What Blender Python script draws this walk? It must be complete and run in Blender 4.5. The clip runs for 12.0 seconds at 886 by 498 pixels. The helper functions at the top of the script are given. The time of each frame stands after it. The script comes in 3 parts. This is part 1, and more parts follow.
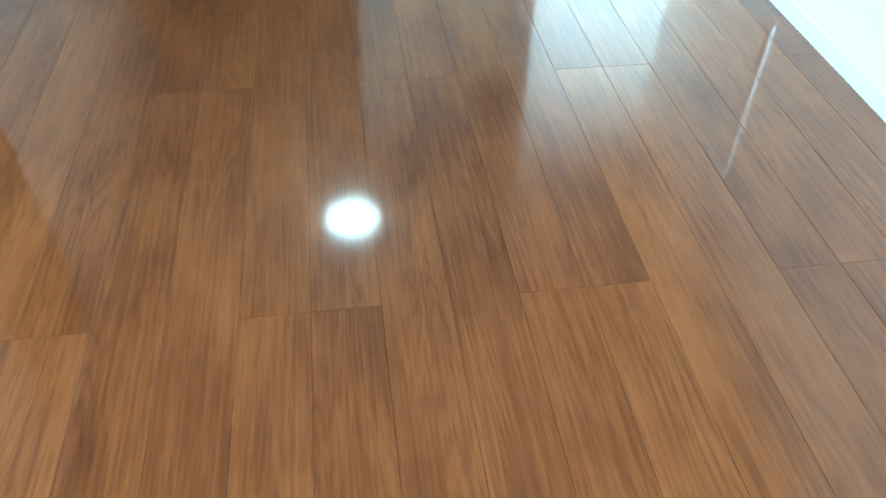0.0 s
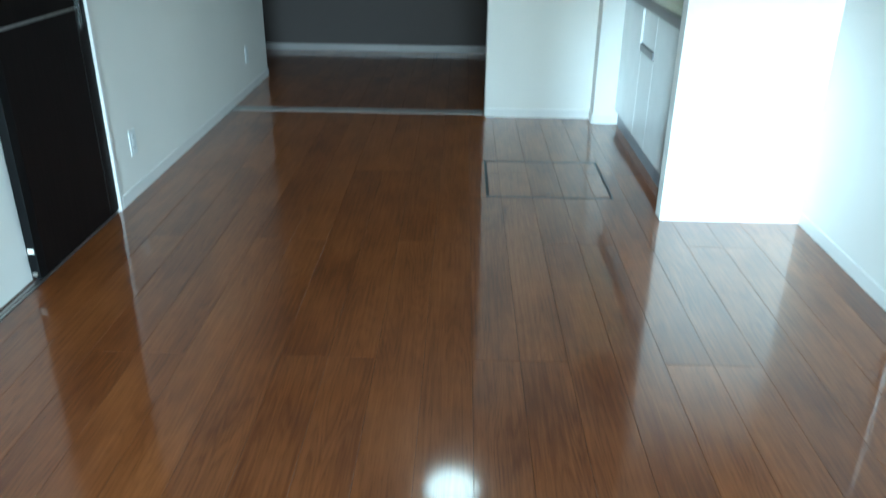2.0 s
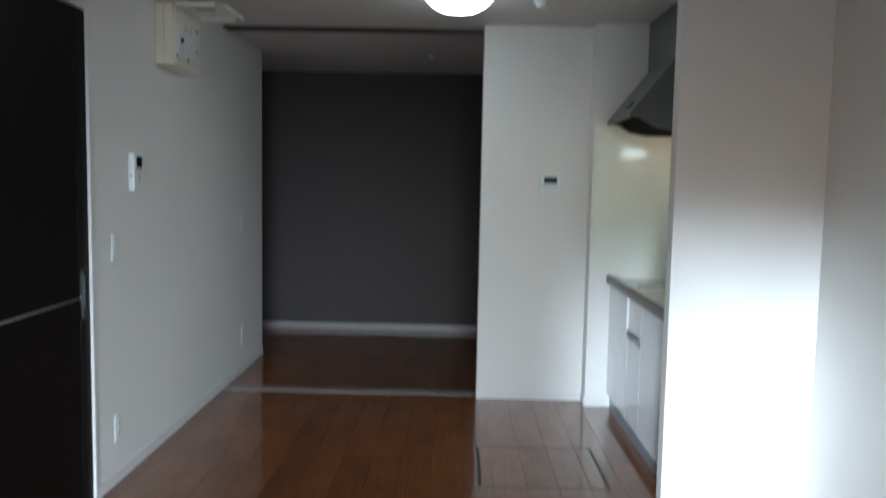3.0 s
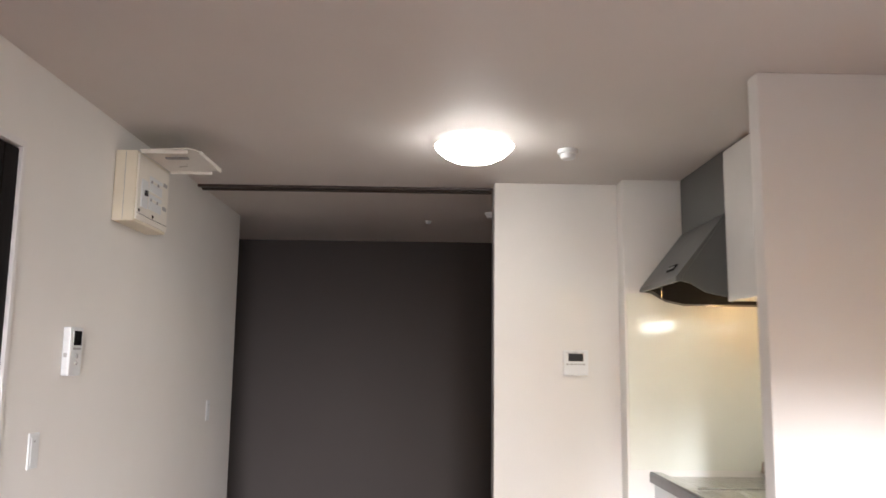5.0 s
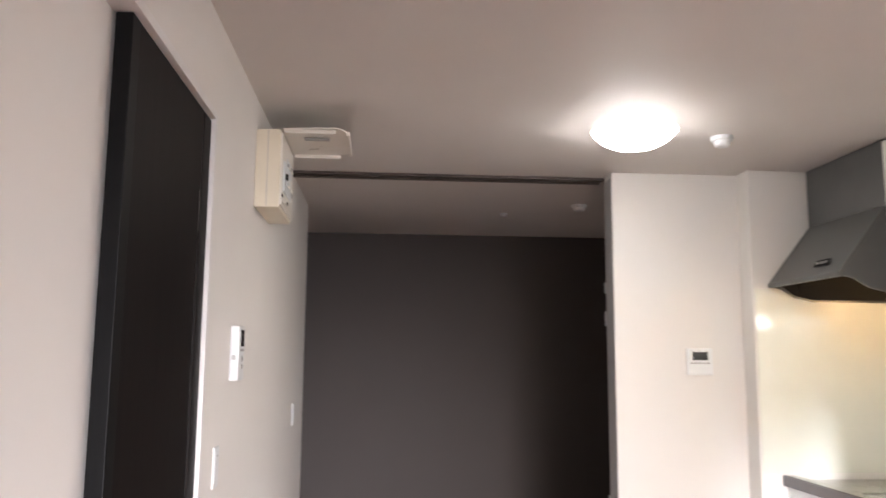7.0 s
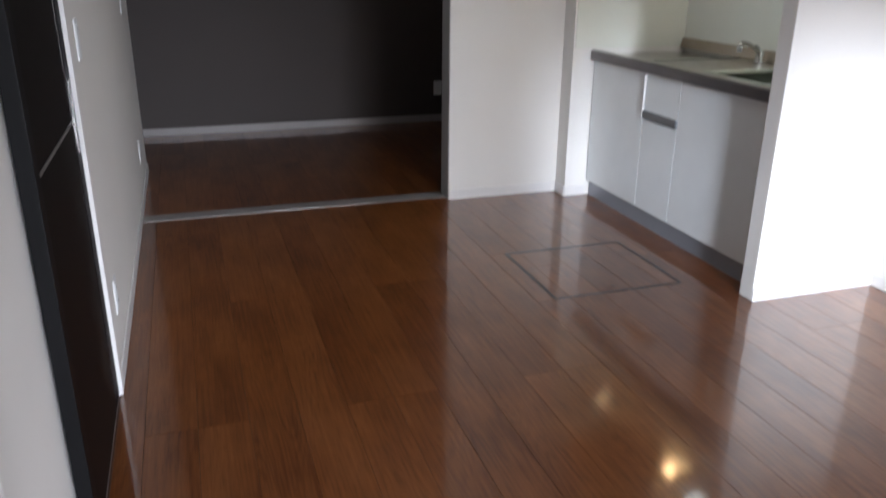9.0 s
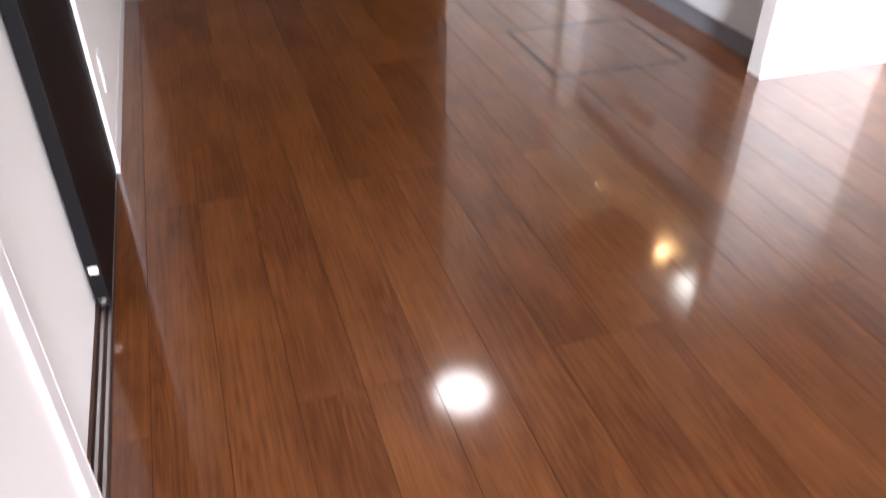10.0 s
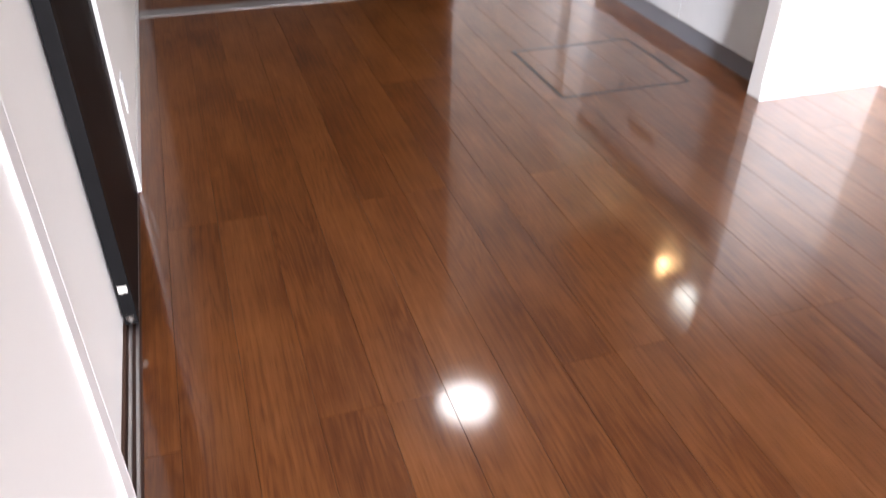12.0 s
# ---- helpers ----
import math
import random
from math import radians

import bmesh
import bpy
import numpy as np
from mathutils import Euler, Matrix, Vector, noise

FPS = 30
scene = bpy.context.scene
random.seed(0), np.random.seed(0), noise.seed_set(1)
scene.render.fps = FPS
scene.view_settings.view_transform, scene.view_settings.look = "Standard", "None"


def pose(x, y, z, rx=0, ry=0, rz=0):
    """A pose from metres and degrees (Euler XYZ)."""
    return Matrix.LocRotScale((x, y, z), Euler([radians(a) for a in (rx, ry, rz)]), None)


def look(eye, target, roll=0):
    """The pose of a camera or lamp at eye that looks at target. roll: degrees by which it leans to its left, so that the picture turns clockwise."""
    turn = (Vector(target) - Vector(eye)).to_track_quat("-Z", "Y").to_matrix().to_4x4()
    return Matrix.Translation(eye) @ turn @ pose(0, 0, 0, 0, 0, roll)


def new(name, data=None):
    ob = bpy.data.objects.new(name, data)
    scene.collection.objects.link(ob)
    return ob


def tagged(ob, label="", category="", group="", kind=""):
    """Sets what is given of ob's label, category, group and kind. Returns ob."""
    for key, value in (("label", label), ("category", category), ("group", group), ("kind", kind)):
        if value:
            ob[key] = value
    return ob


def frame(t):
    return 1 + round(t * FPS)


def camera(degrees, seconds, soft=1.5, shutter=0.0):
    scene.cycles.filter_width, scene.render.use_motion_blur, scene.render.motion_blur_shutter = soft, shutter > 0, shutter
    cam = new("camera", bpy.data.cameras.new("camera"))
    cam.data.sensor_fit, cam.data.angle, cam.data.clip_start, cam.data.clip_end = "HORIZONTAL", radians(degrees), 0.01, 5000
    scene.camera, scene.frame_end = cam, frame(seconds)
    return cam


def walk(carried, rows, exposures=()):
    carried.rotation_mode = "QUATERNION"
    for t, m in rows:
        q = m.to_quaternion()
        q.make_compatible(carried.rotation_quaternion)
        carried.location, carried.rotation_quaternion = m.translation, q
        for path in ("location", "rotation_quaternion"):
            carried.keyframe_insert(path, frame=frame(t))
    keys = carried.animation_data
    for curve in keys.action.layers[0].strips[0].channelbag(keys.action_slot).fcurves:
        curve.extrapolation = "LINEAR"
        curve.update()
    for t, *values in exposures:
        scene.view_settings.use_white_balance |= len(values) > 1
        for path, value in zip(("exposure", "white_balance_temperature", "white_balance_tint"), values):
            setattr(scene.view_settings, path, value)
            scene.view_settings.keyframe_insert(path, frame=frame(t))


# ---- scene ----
cam = camera(59.2, 12.0, soft=1.5, shutter=0.5)
PATH = [
    (0, (1.554, -0.327, 1.255), (1.77, 1.102, -0.127), 1.1),
    (0.5, (1.545, -0.318, 1.293), (1.673, 1.144, -0.066), 1.0),
    (1, (1.573, -0.319, 1.324), (1.547, 1.277, 0.119), 0.5),
    (1.5, (1.566, -0.318, 1.35), (1.514, 1.414, 0.35), 0.9),
    (2, (1.543, -0.372, 1.339), (1.504, 1.446, 0.508), 0.7),
    (2.5, (1.548, -0.376, 1.393), (1.504, 1.548, 0.848), 0.9),
    (3, (1.542, -0.355, 1.42), (1.51, 1.637, 1.245), 1.1),
    (3.5, (1.543, -0.31, 1.407), (1.536, 1.689, 1.475), 0.8),
    (5.3, (1.215, 0.499, 1.428), (1.245, 2.479, 1.708), 0.7),
    (5.5, (1.103, 0.544, 1.439), (1.125, 2.524, 1.72), 0.9),
    (6, (0.846, 0.628, 1.433), (0.856, 2.607, 1.723), 0.7),
    (6.5, (0.639, 0.724, 1.437), (0.659, 2.704, 1.721), 0.9),
    (6.7, (0.57, 0.721, 1.438), (0.621, 2.701, 1.718), 0.9),
    (8.3, (0.329, 0.52, 1.31), (0.996, 2.393, 1.093), -0.1),
    (8.5, (0.327, 0.548, 1.313), (0.976, 2.397, 0.913), 0.5),
    (9, (0.303, 0.496, 1.332), (0.885, 2.277, 0.632), 0.5),
    (9.5, (0.313, 0.473, 1.287), (0.854, 2.178, 0.393), 0.1),
    (10, (0.311, 0.493, 1.26), (0.82, 2.041, 0.102), 0.3),
    (10.5, (0.316, 0.503, 1.236), (0.77, 1.866, -0.155), 0.9),
    (11, (0.293, 0.481, 1.282), (0.738, 1.801, -0.153), 1.0),
    (11.5, (0.278, 0.469, 1.32), (0.75, 1.883, -0.013), 0.7),
    (12, (0.255, 0.462, 1.34), (0.773, 2.018, 0.195), 0.7),
]
EXPOSURES = [
    (0, 2.5, 4480, -23), (0.5, 2.35, 4600, -20), (1.5, 1.95, 4850, -15), (2, 1.5, 4750, -17), (3.0, 1.05, 5450, 2), (3.5, 1.25, 5800, 5), (5.3, 2.2, 6600, 17),
    (6.7, 2.45, 6600, 18), (8.3, 1.35, 5900, 14), (9, 1.15, 5900, 13), (10, 1.95, 6300, 21), (11, 2.2, 6350, 20), (12, 2.0, 6300, 19),
]
walk(cam, [(t, look(eye, target, roll)) for t, eye, target, roll in PATH], EXPOSURES)

# ---- world, sun, exposure ----
world = bpy.data.worlds.new("sky")
scene.world = world
world.use_nodes = True
wn = world.node_tree.nodes
wl = world.node_tree.links
wn.clear()
sky = wn.new("ShaderNodeTexSky")
sky.sky_type = "NISHITA"
sky.sun_disc = False
sky.sun_elevation = radians(8.5)
sky.sun_rotation = radians(192.5)
sky_bg = wn.new("ShaderNodeBackground")
sky_bg.inputs["Strength"].default_value = 0.04
sky_out = wn.new("ShaderNodeOutputWorld")
wl.new(sky.outputs[0], sky_bg.inputs[0])
wl.new(sky_bg.outputs[0], sky_out.inputs[0])

sun_data = bpy.data.lights.new("sun", "SUN")
sun_data.energy = 3.5
sun_data.angle = radians(8)
sun_data.color = (0.92, 0.965, 1.0)
sun = new("sun", sun_data)
sun.matrix_world = look((0.13, -6.0, 2.13), (1.47, 0.0, 1.2))

# daylight of the sky, in the balcony window's opening
pane_data = bpy.data.lights.new("window_daylight", "AREA")
pane_data.shape = "RECTANGLE"
pane_data.size, pane_data.size_y = 1.7, 1.85
pane_data.energy = 20.5
pane_data.spread = radians(46)
pane_data.color = (0.97, 0.98, 1.0)
pane_light = new("window_daylight", pane_data)
pane_light.matrix_world = look((1.65, -3.50, 1.02), (0.86, 0.0, 0.08))


# ---- materials ----
def nodes_of(name):
    m = bpy.data.materials.new(name)
    m.use_nodes = True
    nt = m.node_tree
    return m, nt.nodes, nt.links, nt.nodes["Principled BSDF"]


def noise_tex(n, l, vec, scale, detail=4.0, rough=0.55):
    t = n.new("ShaderNodeTexNoise")
    t.inputs["Scale"].default_value = scale
    t.inputs["Detail"].default_value = detail
    t.inputs["Roughness"].default_value = rough
    l.new(vec, t.inputs["Vector"])
    return t.outputs["Fac"]


def mapping(n, l, src, scale):
    mp = n.new("ShaderNodeMapping")
    mp.inputs["Scale"].default_value = scale
    l.new(src, mp.inputs["Vector"])
    return mp.outputs[0]


def ramp(n, l, fac, stops):
    r = n.new("ShaderNodeValToRGB")
    els = r.color_ramp.elements
    while len(els) < len(stops):
        els.new(0.5)
    for e, (p, c) in zip(els, stops):
        e.position, e.color = p, (*c, 1)
    l.new(fac, r.inputs[0])
    return r.outputs[0]


def math_node(n, l, op, a, b):
    m = n.new("ShaderNodeMath")
    m.operation = op
    for k, v in enumerate((a, b)):
        if isinstance(v, (int, float)):
            m.inputs[k].default_value = v
        else:
            l.new(v, m.inputs[k])
    return m.outputs[0]


def bump(n, l, height, strength, dist, bsdf):
    b = n.new("ShaderNodeBump")
    b.inputs["Strength"].default_value = strength
    b.inputs["Distance"].default_value = dist
    l.new(height, b.inputs["Height"])
    l.new(b.outputs[0], bsdf.inputs["Normal"])


def mat_surface(name, color, rough=0.5, metal=0.0, vary=0.06, scale=6.0, fine=300.0, relief=0.1, depth=0.0005, coat=0.0, spec=0.5):
    """A painted, plastic, or metal surface with faint large stains and fine relief."""
    m, n, l, p = nodes_of(name)
    co = n.new("ShaderNodeTexCoord").outputs["Object"]
    big = noise_tex(n, l, co, scale, 3.0)
    small = noise_tex(n, l, co, fine, 2.0)
    lo = [c * (1 - vary) for c in color]
    hi = [min(1.0, c * (1 + vary)) for c in color]
    l.new(ramp(n, l, big, [(0.3, lo), (0.7, hi)]), p.inputs["Base Color"])
    r = math_node(n, l, "MULTIPLY_ADD", big, 0.12)
    r.node.inputs[2].default_value = rough - 0.06
    l.new(r, p.inputs["Roughness"])
    p.inputs["Metallic"].default_value = metal
    p.inputs["Coat Weight"].default_value = coat
    p.inputs["Specular IOR Level"].default_value = spec
    if relief > 0:
        bump(n, l, small, relief, depth, p)
    return m


def mat_wallpaper(name, color):
    """Vinyl wallpaper: a fine woven relief, slightly uneven tone."""
    m, n, l, p = nodes_of(name)
    co = n.new("ShaderNodeTexCoord").outputs["Object"]
    big = noise_tex(n, l, co, 1.7, 4.0)
    weave = noise_tex(n, l, mapping(n, l, co, (1, 1, 0.35)), 420.0, 3.0)
    lump = noise_tex(n, l, co, 90.0, 3.0)
    lo = [c * 0.955 for c in color]
    l.new(ramp(n, l, big, [(0.3, lo), (0.7, color)]), p.inputs["Base Color"])
    p.inputs["Roughness"].default_value = 0.62
    p.inputs["Specular IOR Level"].default_value = 0.3
    bump(n, l, math_node(n, l, "ADD", weave, lump), 0.28, 0.0006, p)
    return m


def mat_plank(name):
    """Glossy brown oak-print flooring; grain runs along y, tone differs board by board."""
    m, n, l, p = nodes_of(name)
    co = n.new("ShaderNodeTexCoord").outputs["Object"]
    rnd = n.new("ShaderNodeObjectInfo").outputs["Random"]
    off = n.new("ShaderNodeCombineXYZ")
    l.new(math_node(n, l, "MULTIPLY", rnd, 37.0), off.inputs[0])
    l.new(math_node(n, l, "MULTIPLY", rnd, 91.0), off.inputs[1])
    add = n.new("ShaderNodeVectorMath")
    l.new(co, add.inputs[0])
    l.new(off.outputs[0], add.inputs[1])
    v = add.outputs[0]
    warp = noise_tex(n, l, mapping(n, l, v, (3.0, 1.1, 1.0)), 2.0, 3.0)
    swirl = noise_tex(n, l, mapping(n, l, v, (8.0, 0.75, 1.0)), 1.0, 1.8, 0.40)
    wav = noise_tex(n, l, mapping(n, l, v, (30.0, 3.0, 1.0)), 2.0, 2.0, 0.5)
    rings = math_node(n, l, "MULTIPLY_ADD", swirl, 150.0)
    l.new(math_node(n, l, "MULTIPLY", wav, 6.0), rings.node.inputs[2])
    fig = math_node(n, l, "SINE", rings, 0.0)
    fig = math_node(n, l, "MULTIPLY_ADD", fig, -0.5)
    fig.node.inputs[2].default_value = 0.5
    fig = math_node(n, l, "POWER", fig, 2.2)
    where = noise_tex(n, l, mapping(n, l, v, (4.0, 0.9, 1.0)), 1.6, 2.0)
    where = ramp(n, l, where, [(0.40, (0.15, 0.15, 0.15)), (0.62, (1, 1, 1))])
    fig = math_node(n, l, "MULTIPLY", fig, where)
    streak = noise_tex(n, l, mapping(n, l, v, (34.0, 1.0, 1.0)), 3.0, 2.5, 0.5)
    pores = noise_tex(n, l, mapping(n, l, v, (190.0, 4.2, 1.0)), 3.0, 2.0, 0.5)
    a = math_node(n, l, "MULTIPLY_ADD", fig, -0.070)
    a.node.inputs[2].default_value = 0.132
    b = math_node(n, l, "MULTIPLY", streak, 0.34)
    c = math_node(n, l, "MULTIPLY", warp, 0.46)
    g = math_node(n, l, "ADD", math_node(n, l, "ADD", a, b), c)
    tone = math_node(n, l, "MULTIPLY_ADD", rnd, 0.10)
    l.new(g, tone.node.inputs[2])
    tone = math_node(n, l, "SUBTRACT", tone, 0.056)
    col = ramp(n, l, tone, [(0.26, (0.058, 0.0162, 0.0042)), (0.44, (0.134, 0.0415, 0.0100)), (0.56, (0.194, 0.0660, 0.0166)), (0.76, (0.276, 0.104, 0.031))])
    dark = ramp(n, l, pores, [(0.32, (0.76, 0.71, 0.66)), (0.46, (1, 1, 1))])
    mix = n.new("ShaderNodeMix")
    mix.data_type, mix.blend_type = "RGBA", "MULTIPLY"
    mix.inputs[0].default_value = 1.0
    l.new(col, mix.inputs[6])
    l.new(dark, mix.inputs[7])
    l.new(mix.outputs[2], p.inputs["Base Color"])
    smear = noise_tex(n, l, mapping(n, l, v, (2.0, 1.0, 1.0)), 3.0, 4.0)
    r = math_node(n, l, "MULTIPLY_ADD", smear, 0.05)
    r.node.inputs[2].default_value = 0.06
    l.new(r, p.inputs["Coat Roughness"])
    p.inputs["Coat Weight"].default_value = 1.0
    p.inputs["Coat IOR"].default_value = 1.52
    p.inputs["Roughness"].default_value = 0.38
    p.inputs["Specular IOR Level"].default_value = 0.18
    return m


def mat_door(name):
    """Near-black brown wood-print door skin with a faint vertical grain."""
    m, n, l, p = nodes_of(name)
    co = n.new("ShaderNodeTexCoord").outputs["Object"]
    grain = noise_tex(n, l, mapping(n, l, co, (60.0, 60.0, 1.5)), 2.0, 4.0)
    l.new(ramp(n, l, grain, [(0.3, (0.004, 0.003, 0.003)), (0.7, (0.010, 0.007, 0.0065))]), p.inputs["Base Color"])
    p.inputs["Roughness"].default_value = 0.5
    p.inputs["Specular IOR Level"].default_value = 0.08
    bump(n, l, grain, 0.12, 0.0004, p)
    return m


def mat_brushed(name, color, rough, along="y"):
    """Brushed metal with fine lines."""
    m, n, l, p = nodes_of(name)
    co = n.new("ShaderNodeTexCoord").outputs["Object"]
    sc = (300.0, 4.0, 300.0) if along == "y" else (300.0, 300.0, 4.0)
    lines = noise_tex(n, l, mapping(n, l, co, sc), 1.0, 3.0)
    blot = noise_tex(n, l, co, 5.0, 3.0)
    lo = [c * 0.86 for c in color]
    l.new(ramp(n, l, blot, [(0.3, lo), (0.7, color)]), p.inputs["Base Color"])
    r = math_node(n, l, "MULTIPLY_ADD", lines, 0.18)
    r.node.inputs[2].default_value = rough - 0.09
    l.new(r, p.inputs["Roughness"])
    p.inputs["Metallic"].default_value = 1.0
    bump(n, l, lines, 0.06, 0.0002, p)
    return m


def mat_light(name, color, strength):
    m, n, l, p = nodes_of(name)
    p.inputs["Base Color"].default_value = (0.8, 0.8, 0.8, 1)
    p.inputs["Emission Color"].default_value = (*color, 1)
    p.inputs["Emission Strength"].default_value = strength
    return m


WALLPAPER = mat_wallpaper("white wallpaper", (0.745, 0.73, 0.70))
CEILING = mat_wallpaper("ceiling paper", (0.66, 0.63, 0.60))
ACCENT = mat_wallpaper("charcoal wallpaper", (0.056, 0.047, 0.044))
WHITE_TRIM = mat_surface("white trim", (0.70, 0.69, 0.68), 0.35, vary=0.03)
# baseboard trim with the back room's dimness put into its colour
SHADED_TRIM = mat_surface("trim darkened for dim room", (0.27, 0.25, 0.245), 0.4, vary=0.04)
PLANK = mat_plank("oak print floor")
SUBFLOOR = mat_surface("dark joint", (0.045, 0.022, 0.011), 0.7)
DOOR_SKIN = mat_door("espresso door skin")
DOOR_EDGE = mat_surface("black door edge", (0.004, 0.004, 0.0045), 0.5, vary=0.15, spec=0.12)
ALU = mat_brushed("aluminium", (0.62, 0.61, 0.60), 0.35)
STEEL = mat_brushed("stainless", (0.58, 0.57, 0.55), 0.28)
KICK = mat_surface("kick plate", (0.25, 0.265, 0.295), 0.38, metal=0.25, vary=0.05)
CHROME = mat_surface("chrome", (0.55, 0.54, 0.52), 0.16, metal=1.0, vary=0.04, relief=0)
CAB_WHITE = mat_surface("pale cabinet laminate", (0.75, 0.785, 0.795), 0.22, vary=0.025, relief=0.03, coat=0.3)
GLOSS_WHITE = mat_surface("gloss white laminate", (0.72, 0.71, 0.68), 0.12, vary=0.02, relief=0.02, coat=0.5)
PANEL = mat_surface("kitchen panel", (0.73, 0.75, 0.69), 0.085, vary=0.02, relief=0.0, coat=0.3)
HOOD = mat_surface("grey hood paint", (0.115, 0.120, 0.118), 0.36, metal=0.35, vary=0.08)
# near-black: shade inside the hood put into colour; also the dark switch strip
HOOD_DARK = mat_surface("hood inner shade and switch", (0.018, 0.018, 0.0185), 0.7, spec=0.05)
# mesh blackened likewise, so the bulb leaves it looking shaded
FILTER = mat_surface("filter mesh darkened for shade", (0.010, 0.010, 0.009), 0.6, spec=0.1, fine=900.0, relief=0.5)
WORK_EDGE = mat_brushed("worktop edge", (0.20, 0.19, 0.20), 0.38)
# dull stainless, its colour darkened for the shade down in the basin
SINK_SHADED = mat_brushed("dull shaded sink steel", (0.11, 0.12, 0.095), 0.5)
SINK_RIM = mat_surface("satin sink rim", (0.56, 0.60, 0.54), 0.3, metal=0.6, vary=0.05)
UPSTAND = mat_brushed("upstand steel", (0.42, 0.36, 0.30), 0.35)
PULL = mat_surface("grey pull", (0.16, 0.165, 0.175), 0.35, metal=0.6)
IVORY = mat_surface("ivory plastic", (0.76, 0.70, 0.56), 0.42, vary=0.04)
IVORY_CLEAR = mat_surface("pale cover plastic", (0.78, 0.75, 0.68), 0.3, vary=0.03)
PLASTIC = mat_surface("white plastic", (0.70, 0.725, 0.735), 0.35, vary=0.02, relief=0.03)
GREY_PLASTIC = mat_surface("grey plastic", (0.36, 0.36, 0.36), 0.4, vary=0.05)
BLACK = mat_surface("black screen", (0.012, 0.012, 0.013), 0.15, vary=0.1, relief=0.0)
BRACKET = mat_surface("dark track", (0.055, 0.040, 0.032), 0.45, vary=0.12)
FLOOR_RAIL = mat_surface("floor rail", (0.27, 0.25, 0.24), 0.22, metal=0.0, vary=0.08)
HATCH_EDGE = mat_surface("hatch frame", (0.020, 0.018, 0.018), 0.5)
SEAL = mat_surface("brown seal", (0.060, 0.026, 0.015), 0.6)
CONCRETE = mat_surface("outside plaster", (0.22, 0.22, 0.21), 0.8, vary=0.12, scale=1.5, fine=60, relief=0.4, depth=0.003)
LAMP_GLOW = mat_light("lamp glow", (0.97, 0.97, 0.91), 7.2)
TUBE_GLOW = mat_light("tube glow", (0.93, 1.0, 0.90), 4.0)
BULB_GLOW = mat_light("bulb glow", (1.0, 0.60, 0.24), 48.0)
RIM_GLOW = mat_light("dim diffuser rim", (1.0, 0.97, 0.92), 0.4)


# ---- builders ----
def add_box(bm, x0, x1, y0, y1, z0, z1, bevel=0.0):
    r = bmesh.ops.create_cube(bm, size=1.0)
    vs = r["verts"]
    bmesh.ops.scale(bm, vec=(x1 - x0, y1 - y0, z1 - z0), verts=vs)
    bmesh.ops.translate(bm, vec=((x0 + x1) / 2, (y0 + y1) / 2, (z0 + z1) / 2), verts=vs)
    if bevel > 0:
        es = list({e for v in vs for e in v.link_edges})
        bmesh.ops.bevel(bm, geom=es, offset=bevel, segments=2, profile=0.6, affect="EDGES")


def boxes(*rows, bevel=0.0):
    bm = bmesh.new()
    for r in rows:
        add_box(bm, *r, bevel=bevel)
    return bm


def prism(profile, a0, a1, axis="y", bevel=0.0):
    """A closed profile, drawn out along an axis from a0 to a1. Axis y: (x, z) pairs; axis z: (x, y) pairs; axis x: (y, z) pairs."""
    bm = bmesh.new()

    def put(p, a):
        if axis == "y":
            return (p[0], a, p[1])
        if axis == "z":
            return (p[0], p[1], a)
        return (a, p[0], p[1])

    lo = [bm.verts.new(put(p, a0)) for p in profile]
    hi = [bm.verts.new(put(p, a1)) for p in profile]
    k = len(profile)
    bm.faces.new(lo)
    bm.faces.new(hi[::-1])
    for i in range(k):
        bm.faces.new((lo[i], hi[i], hi[(i + 1) % k], lo[(i + 1) % k]))
    bmesh.ops.recalc_face_normals(bm, faces=bm.faces)
    if bevel > 0:
        bmesh.ops.bevel(bm, geom=list(bm.edges), offset=bevel, segments=2, profile=0.6, affect="EDGES")
    return bm


def lathe(profile, segments=40):
    """(radius, z) pairs turned round the z axis."""
    bm = bmesh.new()
    rings = []
    for r, z in profile:
        if r < 1e-6:
            rings.append([bm.verts.new((0, 0, z))])
        else:
            rings.append([bm.verts.new((r * math.cos(2 * math.pi * i / segments), r * math.sin(2 * math.pi * i / segments), z)) for i in range(segments)])
    for a, b in zip(rings, rings[1:]):
        for i in range(segments):
            j = (i + 1) % segments
            vs = [a[0]] if len(a) == 1 else [a[i], a[j]]
            ws = [b[0]] if len(b) == 1 else [b[j], b[i]]
            bm.faces.new(vs + ws)
    bmesh.ops.recalc_face_normals(bm, faces=bm.faces)
    return bm


def tube(points, radius, segments=12):
    """A round bar along a line of points."""
    bm = bmesh.new()
    rings = []
    pts = [Vector(q) for q in points]
    for i, q in enumerate(pts):
        d = (pts[min(i + 1, len(pts) - 1)] - pts[max(i - 1, 0)]).normalized()
        s = d.cross(Vector((0, 0, 1)) if abs(d.z) < 0.9 else Vector((1, 0, 0))).normalized()
        u = s.cross(d)
        rings.append([bm.verts.new(q + radius * (math.cos(2 * math.pi * k / segments) * s + math.sin(2 * math.pi * k / segments) * u)) for k in range(segments)])
    for a, b in zip(rings, rings[1:]):
        for k in range(segments):
            j = (k + 1) % segments
            bm.faces.new((a[k], a[j], b[j], b[k]))
    bm.faces.new(rings[0])
    bm.faces.new(rings[-1])
    bmesh.ops.recalc_face_normals(bm, faces=bm.faces)
    return bm


def to_mesh(name, bm, material, smooth=False):
    me = bpy.data.meshes.new(name)
    bm.to_mesh(me)
    bm.free()
    me.materials.append(material)
    if smooth:
        for f in me.polygons:
            f.use_smooth = True
    return me


